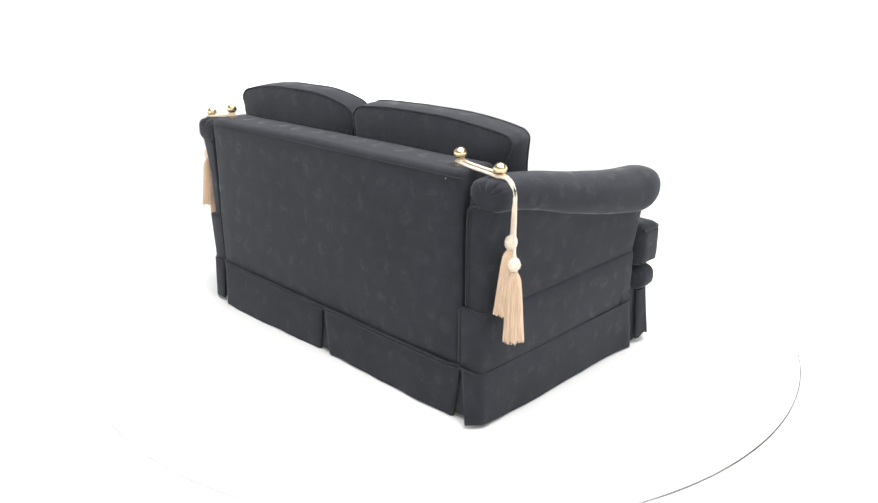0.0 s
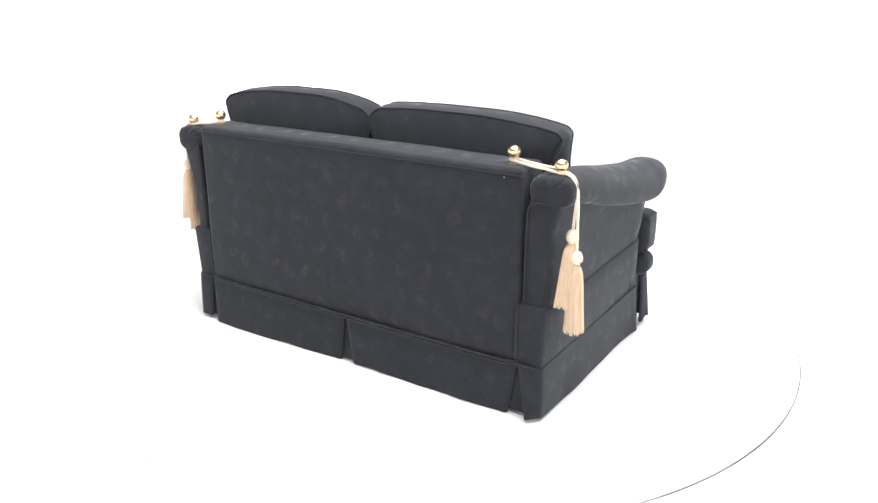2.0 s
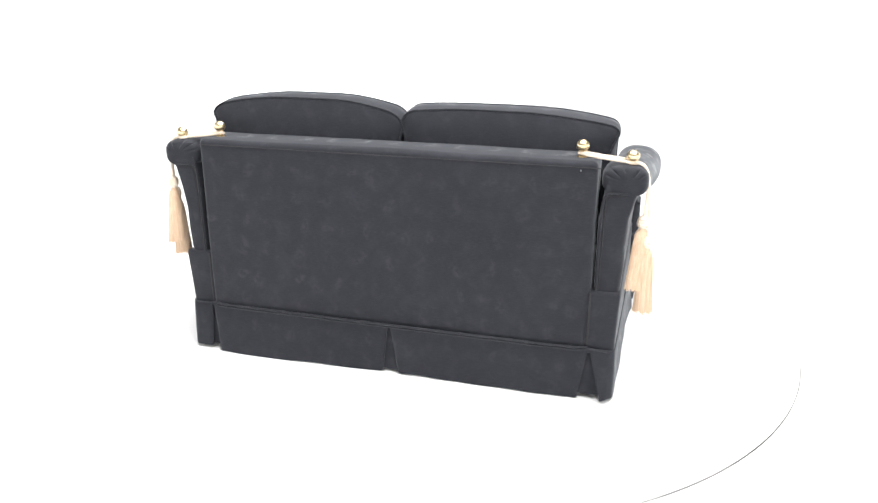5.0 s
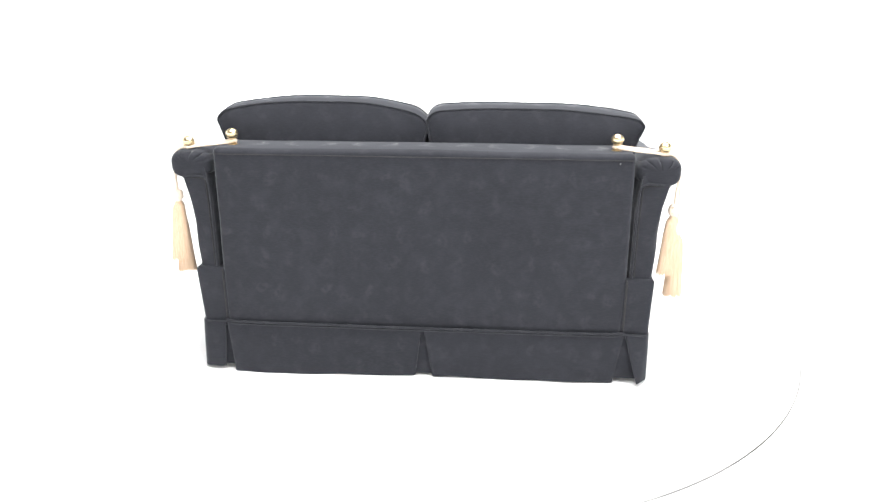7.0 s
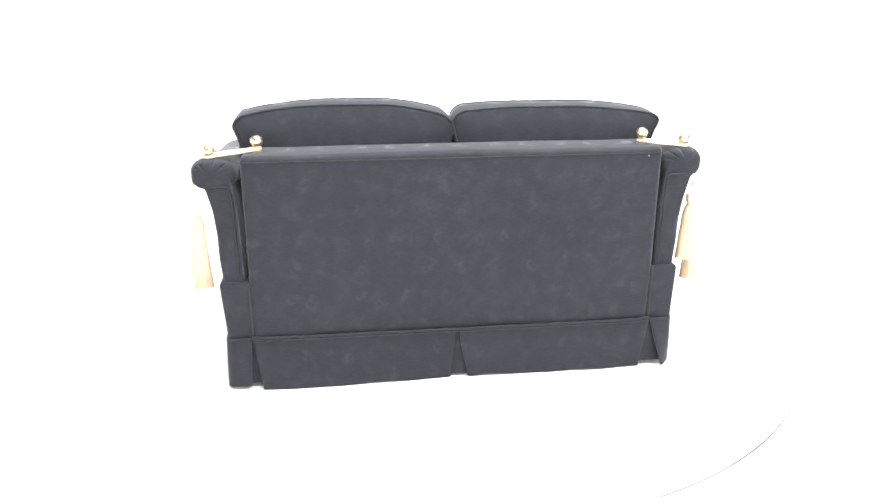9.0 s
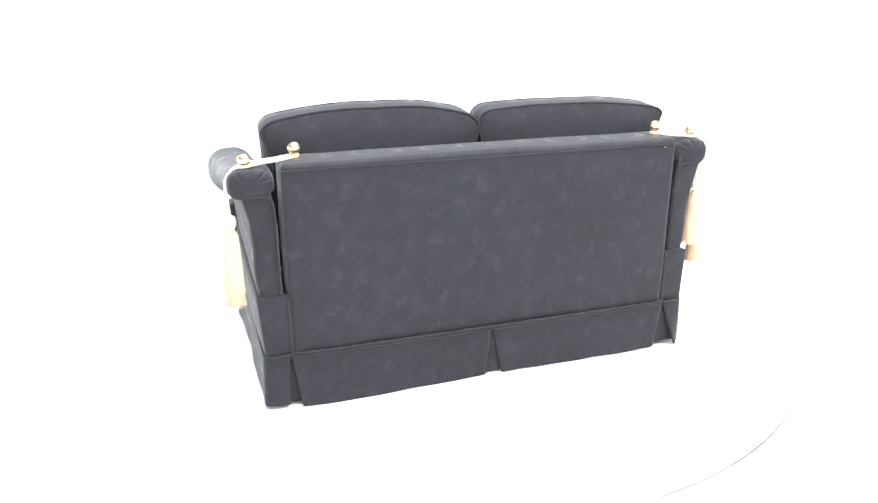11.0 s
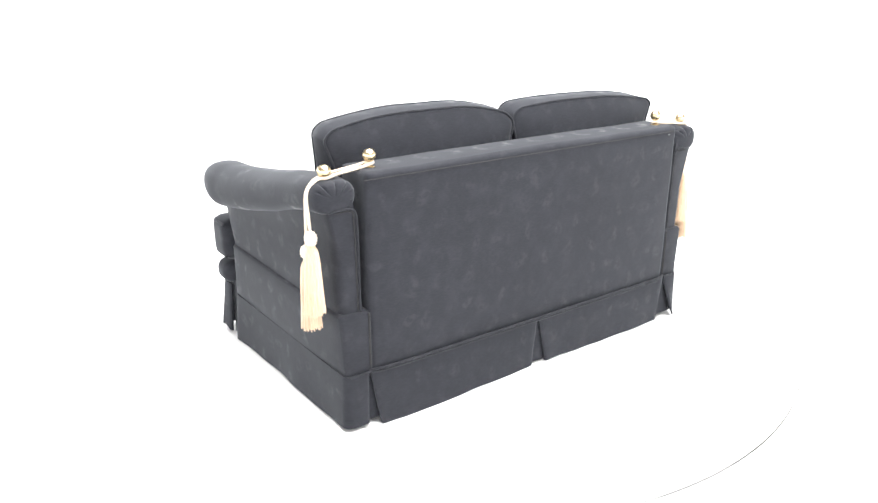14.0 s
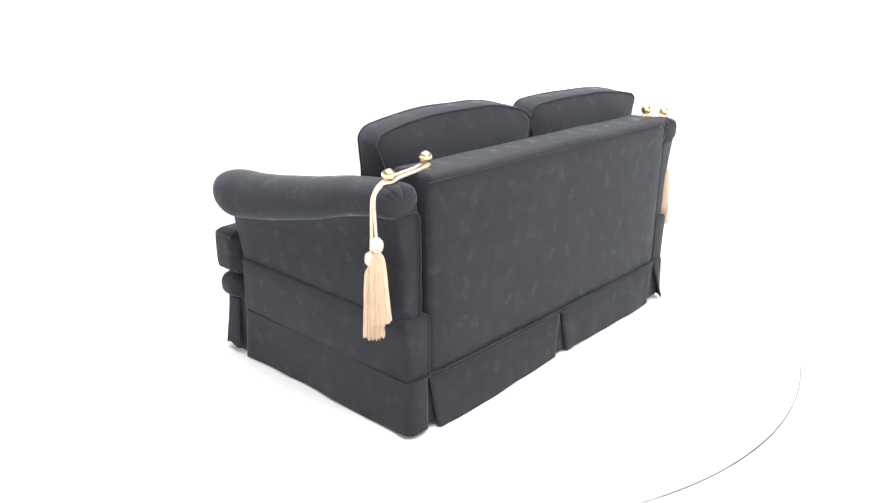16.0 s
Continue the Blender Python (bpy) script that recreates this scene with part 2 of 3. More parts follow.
def soft_box(x0, x1, y0, y1, z0, z1, r=0.02, puff=(0, 0, 0), cells=10, wobble=0.0, seed=0, seg=3):
    """An upholstered block: rounded edges, faces puffed outward, slight unevenness."""
    bm = bmesh.new()
    bmesh.ops.create_cube(bm, size=1)
    c = Vector(((x0 + x1) / 2, (y0 + y1) / 2, (z0 + z1) / 2))
    d = Vector((x1 - x0, y1 - y0, z1 - z0))
    bmesh.ops.scale(bm, verts=bm.verts, vec=d)
    bmesh.ops.bevel(bm, geom=bm.edges[:], offset=r, segments=seg, affect="EDGES", profile=0.5)
    # cut lines through the block so that the faces can puff
    for ax in range(3):
        k = max(1, int(round(cells * d[ax] / max(d))))
        for i in range(1, k):
            co = Vector((0, 0, 0))
            co[ax] = -d[ax] / 2 + r + (d[ax] - 2 * r) * i / k
            no = Vector((0, 0, 0))
            no[ax] = 1
            bmesh.ops.bisect_plane(bm, geom=bm.verts[:] + bm.edges[:] + bm.faces[:], plane_co=co, plane_no=no)
    for v in bm.verts:
        u = [2 * v.co[i] / d[i] for i in range(3)]
        add = Vector((0, 0, 0))
        for ax in range(3):
            o = [i for i in range(3) if i != ax]
            f = (1 - min(1, abs(u[o[0]])) ** 4) * (1 - min(1, abs(u[o[1]])) ** 4)
            add[ax] = puff[ax] * f * u[ax]
        v.co += add + c
        if wobble:
            v.co += noise.noise_vector(v.co * 5.0 + Vector((seed, seed * 2, 0))) * wobble
    return bm


def mirror_x(bm):
    for v in bm.verts:
        v.co.x = -v.co.x
    bmesh.ops.reverse_faces(bm, faces=bm.faces)
    return bm


# ---------------------------------------------------------------- studio
def studio():
    """White floor running up through a cove into a low wall, all round; cove and wall glow."""
    n = 72
    def rings(prof):
        return [[(r * math.cos(2 * math.pi * k / n), r * math.sin(2 * math.pi * k / n), z - 0.0057) for k in range(n)] for r, z in prof]
    bm = loft(rings([(0.4, 0), (TABLE_R + 0.3, 0), (3.0, 0), (5.0, 0), (6.2, 0)]), cap=False)
    bm.verts.ensure_lookup_table()
    bm.faces.new([bm.verts[i] for i in range(n)])
    floor = obj("floor", bm, STUDIO)
    tagged(floor, "seamless white painted studio floor", "floor", kind="structure")
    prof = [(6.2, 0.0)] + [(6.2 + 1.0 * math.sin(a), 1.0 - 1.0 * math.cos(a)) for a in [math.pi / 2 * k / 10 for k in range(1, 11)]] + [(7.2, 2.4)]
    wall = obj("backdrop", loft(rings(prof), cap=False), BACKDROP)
    tagged(wall, "white backdrop with an added glow, curving up from the floor", "backdrop", kind="structure")


def turntable():
    n, r = 192, TABLE_R - 0.0028
    def ring(rad, z):
        return [(rad * math.cos(2 * math.pi * k / n), rad * math.sin(2 * math.pi * k / n), z) for k in range(n)]
    disc = obj("turntable", loft([ring(0.2, 0.0), ring(0.8, 0.0), ring(r - 0.0005, 0.0), ring(r - 0.0005, -0.0010), ring(0.2, -0.0010)], cap=False), DISC)
    obj("hub_plate", loft([ring(0.2, -0.0010), ring(0.2, 0.0)]), DISC, disc)
    obj("edge_band", loft([ring(r - 0.0005, -0.0016), ring(r, -0.0016), ring(r, -0.0005), ring(r - 0.0005, 0.0)], cap=False), DISC, disc)
    tagged(disc, "round flat white turntable under the sofa", "turntable")
    rim = loft([ring(TABLE_R - 0.0024, -0.0058), ring(TABLE_R - 0.0024, -0.0002), ring(TABLE_R, -0.0002), ring(TABLE_R, -0.0058)], cap=False)
    rim = obj("trim", rim, RIM)
    tagged(rim, "thin strip painted dark as the shaded gap round the turntable", "edge strip", kind="structure")
    return disc


# ---------------------------------------------------------------- sofa
BACK_W, BACK_T, BACK_Z = 0.668, 0.155, 0.785
SIDE = 0.765          # half width of the base
SKIRT_Z, SEAM_Z = 0.187, 0.376
FRONT = 0.83          # front of the arms


def arm_roll_rings(side):
    """Cross-sections of the scrolled arm top from back to front: (y, centre x, centre z, half width, half height)."""
    e = 0.006 if side < 0 else 0.0
    keys = [(0.0130, 0.753 + e, 0.7215, 0.014, 0.010), (0.0140, 0.753 + e, 0.7220, 0.030, 0.022), (0.0160, 0.752 + e, 0.7225, 0.043, 0.032),
            (0.0205, 0.750 + e, 0.7235, 0.055, 0.040), (0.0300, 0.748 + e, 0.7245, 0.064, 0.0450), (0.0500, 0.747 + e, 0.7250, 0.069, 0.0470),
            (0.11, 0.747 + e, 0.722, 0.071, 0.050), (0.22, 0.752, 0.704, 0.074, 0.058), (0.37, 0.757, 0.672, 0.077, 0.064),
            (0.55, 0.763, 0.640, 0.081, 0.071), (0.68, 0.768, 0.622, 0.084, 0.075), (0.76, 0.771, 0.616, 0.086, 0.078),
            (0.81, 0.771, 0.619, 0.081, 0.069), (0.840, 0.769, 0.621, 0.067, 0.058), (0.857, 0.767, 0.619, 0.045, 0.040),
            (0.863, 0.766, 0.618, 0.024, 0.022)]
    path = smooth_path([(k[0], k[1], k[2]) for k in keys], 4)
    size = smooth_path([(k[3], k[4], 0) for k in keys], 4)
    rings = []
    for (y, cx, cz), (hw, hh, _) in zip(path, size):
        if side < 0:
            y += 0.014 * max(0.0, (y - 0.4) / 0.46)
        inner = 0.09 * max(0.0, 1 - max(0.0, y - 0.05) / 0.15)
        blunt = 0.70 + 0.15 * min(1.0, max(0.0, (y - 0.05) / 0.2))
        ring = []
        for k in range(96):
            a = 2 * math.pi * k / 96
            c, s = math.cos(a), math.sin(a)
            x = cx + hw * math.copysign(abs(c) ** (blunt if c > 0 else blunt + inner), c)
            z = cz + hh * math.copysign(abs(s) ** (blunt if c > 0 else blunt + inner), s)
            p = Vector((x, y, z))
            p += noise.noise_vector(p * 9.0) * 0.0025
            # gathers fanning out over the back end
            near = max(0.0, 1 - abs(y - 0.020) / 0.05) * min(1.0, max(0.0, (y - 0.0125) / 0.005))
            fold = (1 - abs(math.sin(5.5 * a + 0.4))) ** 3
            p.y += 0.0070 * near * fold * max(0, s + 0.2)
            p.z -= 0.0042 * near * fold * max(0, s)
            p.x *= side
            ring.append(p)
        rings.append(ring)
    return rings


def arm_panel(side):
    """The arm under its roll: a slab that leans outward into the roll."""
    rings = []
    ys = [0.018, 0.0195, 0.024, 0.031, 0.040, 0.052] + [0.09 + 0.072 * k for k in range(10)] + [FRONT - 0.012, FRONT - 0.002, FRONT]
    for i, y in enumerate(ys):
        t = min(max((y - 0.05) / 0.75, 0), 1)
        top = 0.715 - 0.115 * t ** 0.8
        swell = t * min(1.0, max(0.0, (0.85 - y) / 0.14))
        inset = {0: 0.026, 1: 0.018, 2: 0.011, 3: 0.006, 4: 0.002, 5: 0.0005, len(ys) - 1: 0.010, len(ys) - 2: 0.003}.get(i, 0.0)
        out = [(0.756 + 0.006 * t, 0.352), (0.758 + 0.006 * t, 0.385), (0.763 + 0.006 * t, 0.45), (0.763 + 0.006 * t, 0.53), (0.768 + 0.014 * t, 0.53 + (top - 0.53) * 0.45),
               (0.783 + 0.027 * swell, 0.53 + (top - 0.53) * 0.8), (0.794 + 0.040 * swell, top)]
        gap = 0.008 if side < 0 else 0.0
        inn = [(0.69 + gap, top), (0.675 + gap, 0.60), (0.675 + gap, 0.352)]
        ring = []
        for x, z in out:
            ring.append(Vector(((x - inset * (1.0 if z < 0.56 else 0.40)) * side, y, z)))
        for x, z in inn:
            ring.append(Vector(((x + min(inset, 0.005)) * side, y, z)))
        for p in ring:
            lip = max(0.0, (y - 0.55) / 0.28) * max(0.0, (p.z - 0.40) / 0.2) ** 1.5
            p.y += 0.045 * lip
            p.x += side * 0.010 * lip
            p += noise.noise_vector(p * 6.0) * 0.002
        rings.append(ring)
    return loft(rings)


def skirt_piece(path, z0, z1, seed, wave=0.004, thick=0.006, lift=None):
    """A hanging strip of cloth along a path in plan (x, y, outward x, outward y)."""
    rows = 7
    bm = bmesh.new()
    grid = []
    n = len(path)
    dist = [0.0]
    for a, b in zip(path, path[1:]):
        dist.append(dist[-1] + math.hypot(b[0] - a[0], b[1] - a[1]))
    for side in (0, 1):
        sheet = []
        for r in range(rows + 1):
            f = r / rows
            line = []
            for i, (x, y, ox, oy) in enumerate(path):
                z = z1 + (z0 - z1) * f
                flare = 0.006 * f + 1.5 * wave * f * noise.noise(Vector((x * 7 + seed, y * 7, f * 0.8)))
                d = min(dist[i], dist[-1] - dist[i])
                flare -= thick * side + 0.005 * max(0.0, 1 - d / 0.014) ** 2
                dz = 0.006 * f * noise.noise(Vector((x * 5, y * 5 + seed, 3.1)))
                if lift:
                    dz += lift(i / (n - 1)) * f
                line.append(bm.verts.new((x + ox * flare, y + oy * flare, z + dz)))
            sheet.append(line)
        grid.append(sheet)
    for side in (0, 1):
        for r in range(rows):
            for i in range(n - 1):
                q = [grid[side][r][i], grid[side][r][i + 1], grid[side][r + 1][i + 1], grid[side][r + 1][i]]
                bm.faces.new(q if side == 0 else q[::-1])
    for i in range(n - 1):
        for r in (0, rows):
            bm.faces.new((grid[0][r][i], grid[0][r][i + 1], grid[1][r][i + 1], grid[1][r][i]))
    for i in (0, n - 1):
        for r in range(rows):
            bm.faces.new((grid[0][r][i], grid[0][r + 1][i], grid[1][r + 1][i], grid[1][r][i]))
    return bm


def slant(bm, x_top, x_bot, z0, z1, from_x, to_x):
    """Shear one end of a strip, so that a pleat opens downward."""
    for v in bm.verts:
        f = (z1 - v.co.z) / (z1 - z0)
        w = (v.co.x - to_x) / (from_x - to_x)
        v.co.x += (x_top + (x_bot - x_top) * max(0, f) - from_x) * max(0, min(1, w)) ** 3
    return bm


def finial(sofa, x, y, z, seat):
    """Brass ball on a turned stem with a round foot plate."""
    foot = [(0.0001, seat - 0.002), (0.0170, seat - 0.002), (0.0170, seat + 0.0018), (0.012, seat + 0.004), (0.007, seat + 0.006), (0.0055, z - 0.019)]
    n = 20
    rings = [[(x + r * math.cos(2 * math.pi * k / n), y + r * math.sin(2 * math.pi * k / n), h) for k in range(n)] for r, h in foot]
    rod = part("finial", loft(rings), BRASS, sofa, "brass finial on a turned stem")
    ball = [(0.0198 * math.sin(a) * (1.0 if a < 1.6 else 0.98), z + 0.0185 * math.cos(a)) for a in [math.pi * (k + 0.03) / 14.06 for k in range(15)]]
    ball = ball[:-2] + [(0.0085, z - 0.0195), (0.0085, z - 0.0225), (0.0055, z - 0.0235)]
    rings = [[(x + r * math.cos(2 * math.pi * k / 24), y + r * math.sin(2 * math.pi * k / 24), h) for k in range(24)] for r, h in ball]
    part("ball", loft(rings), BRASS, rod, "polished brass ball")


def line_path(pts, step=0.03):
    """Plan points every few centimetres along straight runs, with outward directions carried."""
    out = []
    for (x0, y0, ox, oy), (x1, y1, px, py) in zip(pts, pts[1:]):
        k = max(1, int(math.hypot(x1 - x0, y1 - y0) / step))
        for i in range(k):
            t = i / k
            out.append((x0 + (x1 - x0) * t, y0 + (y1 - y0) * t, ox + (px - ox) * t, oy + (py - oy) * t))
    out.append(pts[-1])
    # closer points near both ends, where the cloth rolls over
    def near(p, q):
        d = math.hypot(q[0] - p[0], q[1] - p[1])
        return [tuple(a + (b - a) * e / d for a, b in zip(p, q)) for e in (0.003, 0.007, 0.012) if e < d * 0.8]
    return [out[0]] + near(out[0], out[1]) + out[1:-1] + near(out[-1], out[-2])[::-1] + [out[-1]]


def corner(cx, cy, r, a0, a1, k=6):
    return [(cx + r * math.cos(a0 + (a1 - a0) * i / k), cy + r * math.sin(a0 + (a1 - a0) * i / k),
             math.cos(a0 + (a1 - a0) * i / k), math.sin(a0 + (a1 - a0) * i / k)) for i in range(k + 1)]


def build_sofa():
    sofa = thing("sofa", (0, 0.45, 0), "charcoal damask two-seat sofa with scrolled arms, pleated skirt, brass finials", "sofa")
    # inner frame down to the table, wholly inside the skirt
    part("base_frame", soft_box(-0.70, 0.70, 0.06, 0.84, 0.0, 0.18, 0.01), LINING, sofa, "black lined base frame")
    # back
    part("backrest", soft_box(-BACK_W, BACK_W, 0.0, BACK_T, 0.162, BACK_Z, 0.017, (0.002, 0.006, 0.003), 18, 0.0035, 1, 4), FABRIC, sofa,
         "flat upholstered charcoal back panel")
    # seam a little under the top edge of the back
    seam = smooth_path([(-BACK_W + 0.004, 0.0035, BACK_Z - 0.020), (-BACK_W + 0.025, -0.0012, BACK_Z - 0.019), (-0.3, -0.0045, BACK_Z - 0.018), (0.2, -0.0045, BACK_Z - 0.018), (BACK_W - 0.025, -0.0012, BACK_Z - 0.019), (BACK_W - 0.004, 0.0035, BACK_Z - 0.020)], 12)
    part("top_seam", tube(seam, 0.0013, 6), LINING, sofa)
    # base sides and the corner posts under the arms
    for s in (-1, 1):
        bm = soft_box(0.655, SIDE - (0.004 if s > 0 else 0), 0.004, FRONT, 0.162, SEAM_Z, 0.012, (0.003, 0.001, 0.002), 14, 0.002, 4 + s)
        for v in bm.verts:      # the back corner leans in a little towards the floor
            if v.co.x > 0.73:
                v.co.x += -(0.005 if s > 0 else 0.012) * max(0, 1 - v.co.y / 0.5) * min(1, max(0, 1 - (v.co.z - 0.18) / 0.2)) + 0.008 * v.co.y
        part("base_panel", bm if s > 0 else mirror_x(bm), FABRIC, sofa, "charcoal base panel below the arm")
    part("seat_deck", soft_box(-0.674, 0.674, 0.14, 0.86, 0.17, 0.31, 0.02), FABRIC, sofa)
    part("front_rail", soft_box(-0.797, 0.797, FRONT + 0.004, 0.957, 0.206, 0.302, 0.042, (0.006, 0.005, 0), 12, 0.003, 8, 6), FABRIC, sofa, "rounded upholstered front rail")
    # arms
    for s in (-1, 1):
        arm = part("arm", arm_panel(s), FABRIC, sofa, "outward scrolled upholstered arm")
        part("arm_roll", loft(arm_roll_rings(s)), FABRIC, arm, "rounded scroll along the arm's top")
        gap = 0.006 if s < 0 else 0.0
        welt = smooth_path([(s * 0.780, 0.022, 0.684), (s * 0.762, 0.0165, 0.689), (s * 0.728, 0.0155, 0.690), (s * (0.702 + gap), 0.0155, 0.686),
                            (s * (0.689 + gap), 0.0155, 0.668), (s * (0.686 + gap), 0.0155, 0.60), (s * (0.686 + gap), 0.0155, 0.48), (s * (0.686 + gap), 0.0155, 0.378)], 6)
        part("welt", tube(welt, 0.0036, 7), WELT, arm, "corded edge of the arm's back")
        inner = smooth_path([(s * 0.776, 0.0205, 0.678), (s * 0.728, 0.0160, 0.683), (s * (0.707 + gap), 0.0158, 0.679), (s * (0.697 + gap), 0.0158, 0.662), (s * (0.694 + gap), 0.0158, 0.48), (s * (0.694 + gap), 0.0158, 0.380)], 6)
        part("seam", tube(inner, 0.0016, 6), LINING, arm)
    # double cord above the skirt, at the back and round the sides
    for dz, r in ((0.0, 0.0036), (-0.0085, 0.0032)):
        path = [Vector((-0.676 + 1.352 * k / 30, (0.014 if k in (0, 30) else 0.0) - 0.0115 - 0.003 * math.sin(math.pi * k / 30), SKIRT_Z + dz + 0.0014 * noise.noise(Vector((k * 0.4, dz, 0))))) for k in range(31)]
        part("skirt_cord", tube(path, r, 7), WELT, sofa)
    # the cord's end over the corner pleat; the slit beside the corner posts
    for s in (-1, 1):
        path = [Vector((s * (0.672 + 0.070 * k / 6), -0.0068 + 0.004 * (k / 6) ** 2, SKIRT_Z - 0.002 - 0.006 * (k / 6) ** 2)) for k in range(7)]
        part("skirt_cord", tube(path, 0.0030, 7), WELT, sofa)
        slit = [Vector((s * 0.6715, 0.0022, 0.196 + 0.176 * k / 6)) for k in range(7)]
        part("seam", tube(slit, 0.0030, 6), LINING, sofa)
    # skirt
    z0, z1 = 0.004, SKIRT_Z - 0.004
    def strip(pts, seed, wave=0.005, foot=None):
        return skirt_piece(line_path(pts), z0 if foot is None else foot, z1, seed, wave, 0.006)
    bm = slant(strip([(-0.676, -0.004, 0, -1), (-0.002, -0.004, 0, -1)], 1), 0.000, -0.020, z0, z1, -0.002, -0.35)
    bm = slant(bm, -0.674, -0.650, z0, z1, -0.676, -0.40)
    for v in bm.verts:
        f = min(1, max(0, (z1 - v.co.z) / (z1 - z0)))
        v.co.y -= 0.014 * f * f * min(1, max(0, (-v.co.x - 0.05) / 0.4))
        v.co.z -= 0.003 * f * min(1, max(0, (-v.co.x - 0.1) / 0.4))
    part("skirt_panel", bm, FABRIC, sofa, "hanging back skirt panel with pleat")
    bm = slant(strip([(0.004, -0.004, 0, -1), (0.672, -0.004, 0, -1)], 2), 0.006, 0.039, z0, z1, 0.004, 0.35)
    bm = slant(bm, 0.677, 0.650, z0, z1, 0.672, 0.40)
    part("skirt_panel", bm, FABRIC, sofa, "hanging back skirt panel with pleat")
    part("pleat_insert", strip([(-0.06, 0.010, 0, -1), (0.08, 0.010, 0, -1)], 3, foot=0.010), FABRIC, sofa)
    for s in (-1, 1):
        part("pleat_insert", strip([(s * 0.60, 0.011, 0, -1), (s * 0.750, 0.013, 0, -1)], 4 + s, foot=0.018), FABRIC, sofa)
        r = 0.022
        pts = [(0.679, -0.003, 0, -1)] + corner(0.760 - r, -0.003 + r, r, -math.pi / 2, 0) + [(0.769, 0.45, 1, 0), (0.779, 0.812, 1, 0)]
        bm = strip(pts, 7 + s, wave=0.004, foot=0.012)
        open_by = 0.048 if s > 0 else 0.010      # how far the corner pleat has spread
        for v in bm.verts:
            f = (z1 - v.co.z) / (z1 - z0)
            w = max(0, 1 - (v.co.x - 0.679) / 0.07) if v.co.y < 0.02 else 0
            v.co.x += open_by * f * w
            v.co.y -= (0.026 if s > 0 else 0.006) * max(0, f) ** 1.5 * w
            v.co.z -= 0.008 * f * min(1, max(0, v.co.y / 0.2))
            v.co.x += 0.014 * f * max(0, (v.co.y - 0.6) / 0.21) ** 2
        part("skirt_side", bm if s > 0 else mirror_x(bm), FABRIC, sofa, "side skirt wrapped round the corner")
        part("pleat_insert", skirt_piece(line_path([(s * 0.768, 0.75, s, 0), (s * 0.768, 0.885, s, 0)]), z0, 0.226, 10 + s, 0.005, 0.006), FABRIC, sofa)
        bm = strip([(0.60, 0.920, 0, 1)] + [(a, b, c, d) for a, b, c, d in corner(0.788 - r, 0.920 - r, r, math.pi / 2, 0)] + [(0.786, 0.850, 1, 0)], 12 + s, wave=0.004)
        for v in bm.verts:
            f = min(1, max(0, (z1 - v.co.z) / (z1 - z0)))
            near = min(1, max(0, (0.915 - v.co.y) / 0.05)) if v.co.x > 0.74 else 0
            v.co.z = 0.020 + (v.co.z - z0) * (0.212 - 0.020) / (z1 - z0) + 0.024 * f * math.sin(math.pi * near) ** 2
            v.co.x += 0.016 * f * math.sin(2.2 * math.pi * near)
            v.co.y += 0.014 * f * f * (1 - near)
        part("skirt_front_corner", bm if s > 0 else mirror_x(bm), FABRIC, sofa)
    bm = strip([(-0.60, 0.918, 0, 1), (0.60, 0.918, 0, 1)], 20)
    for v in bm.verts:
        v.co.z = 0.012 + (v.co.z - z0) * (0.212 - 0.012) / (z1 - z0)
    part("skirt_panel", bm, FABRIC, sofa, "hanging front skirt panel")
    # a fleck of lint near the top of the back
    fleck = bmesh.new()
    bmesh.ops.create_icosphere(fleck, subdivisions=1, radius=0.0024, matrix=Matrix.Translation((0.618, -0.0035, 0.757)))
    part("lint", fleck, LINT, sofa, "pale fleck of lint")
    # finials
    for x, y, z, seat in FINIALS:
        finial(sofa, x, y, z, seat)
    return sofa


FINIALS = [(-0.618, 0.066, 0.819, BACK_Z), (0.614, 0.062, 0.819, BACK_Z), (-0.764, 0.060, 0.793, 0.766), (0.762, 0.062, 0.796, 0.767)]


# ---------------------------------------------------------------- cushions
def cushion_outline(x0, x1, z0, crown, left_z, right_z, r_left=0.024, r_right=0.024, r0=0.05):
    """Outline in x and z of a back cushion with a crowned top and rounded corners."""
    pts = []
    w = x1 - x0
    def top(x):
        u = 2 * (x - x0) / w - 1
        low = left_z if u < 0 else right_z
        return low + (crown - low) * (1 - abs(u) ** 2.6)
    for k in range(16):
        pts.append((x0 + r0 + (w - 2 * r0) * k / 15, z0))
    for k in range(1, 6):
        a = -math.pi / 2 + math.pi / 2 * k / 6
        pts.append((x1 - r0 + r0 * math.cos(a), z0 + r0 + r0 * math.sin(a)))
    r = r_right
    zt = right_z - r * 0.75
    for k in range(10):
        pts.append((x1 + 0.006 * math.sin(math.pi * k / 9), z0 + r0 + (zt - z0 - r0) * k / 9))
    for k in range(1, 6):
        a = math.pi / 2 * k / 6
        x = x1 - r + r * math.cos(a)
        pts.append((x, zt + (top(x) - zt) * math.sin(a)))
    for k in range(25):
        x = x1 - r_right + (r_left + r_right - w) * k / 24
        pts.append((x, top(x)))
    r = r_left
    zt = left_z - r * 0.75
    for k in range(1, 6):
        a = math.pi / 2 + math.pi / 2 * k / 6
        x = x0 + r + r * math.cos(a)
        pts.append((x, zt + (top(x) - zt) * math.sin(a)))
    for k in range(10):
        pts.append((x0 - 0.006 * math.sin(math.pi * k / 9), zt + (z0 + r0 - zt) * k / 9))
    for k in range(1, 6):
        a = math.pi + math.pi / 2 * k / 6
        pts.append((x0 + r0 + r0 * math.cos(a), z0 + r0 + r0 * math.sin(a)))
    return pts


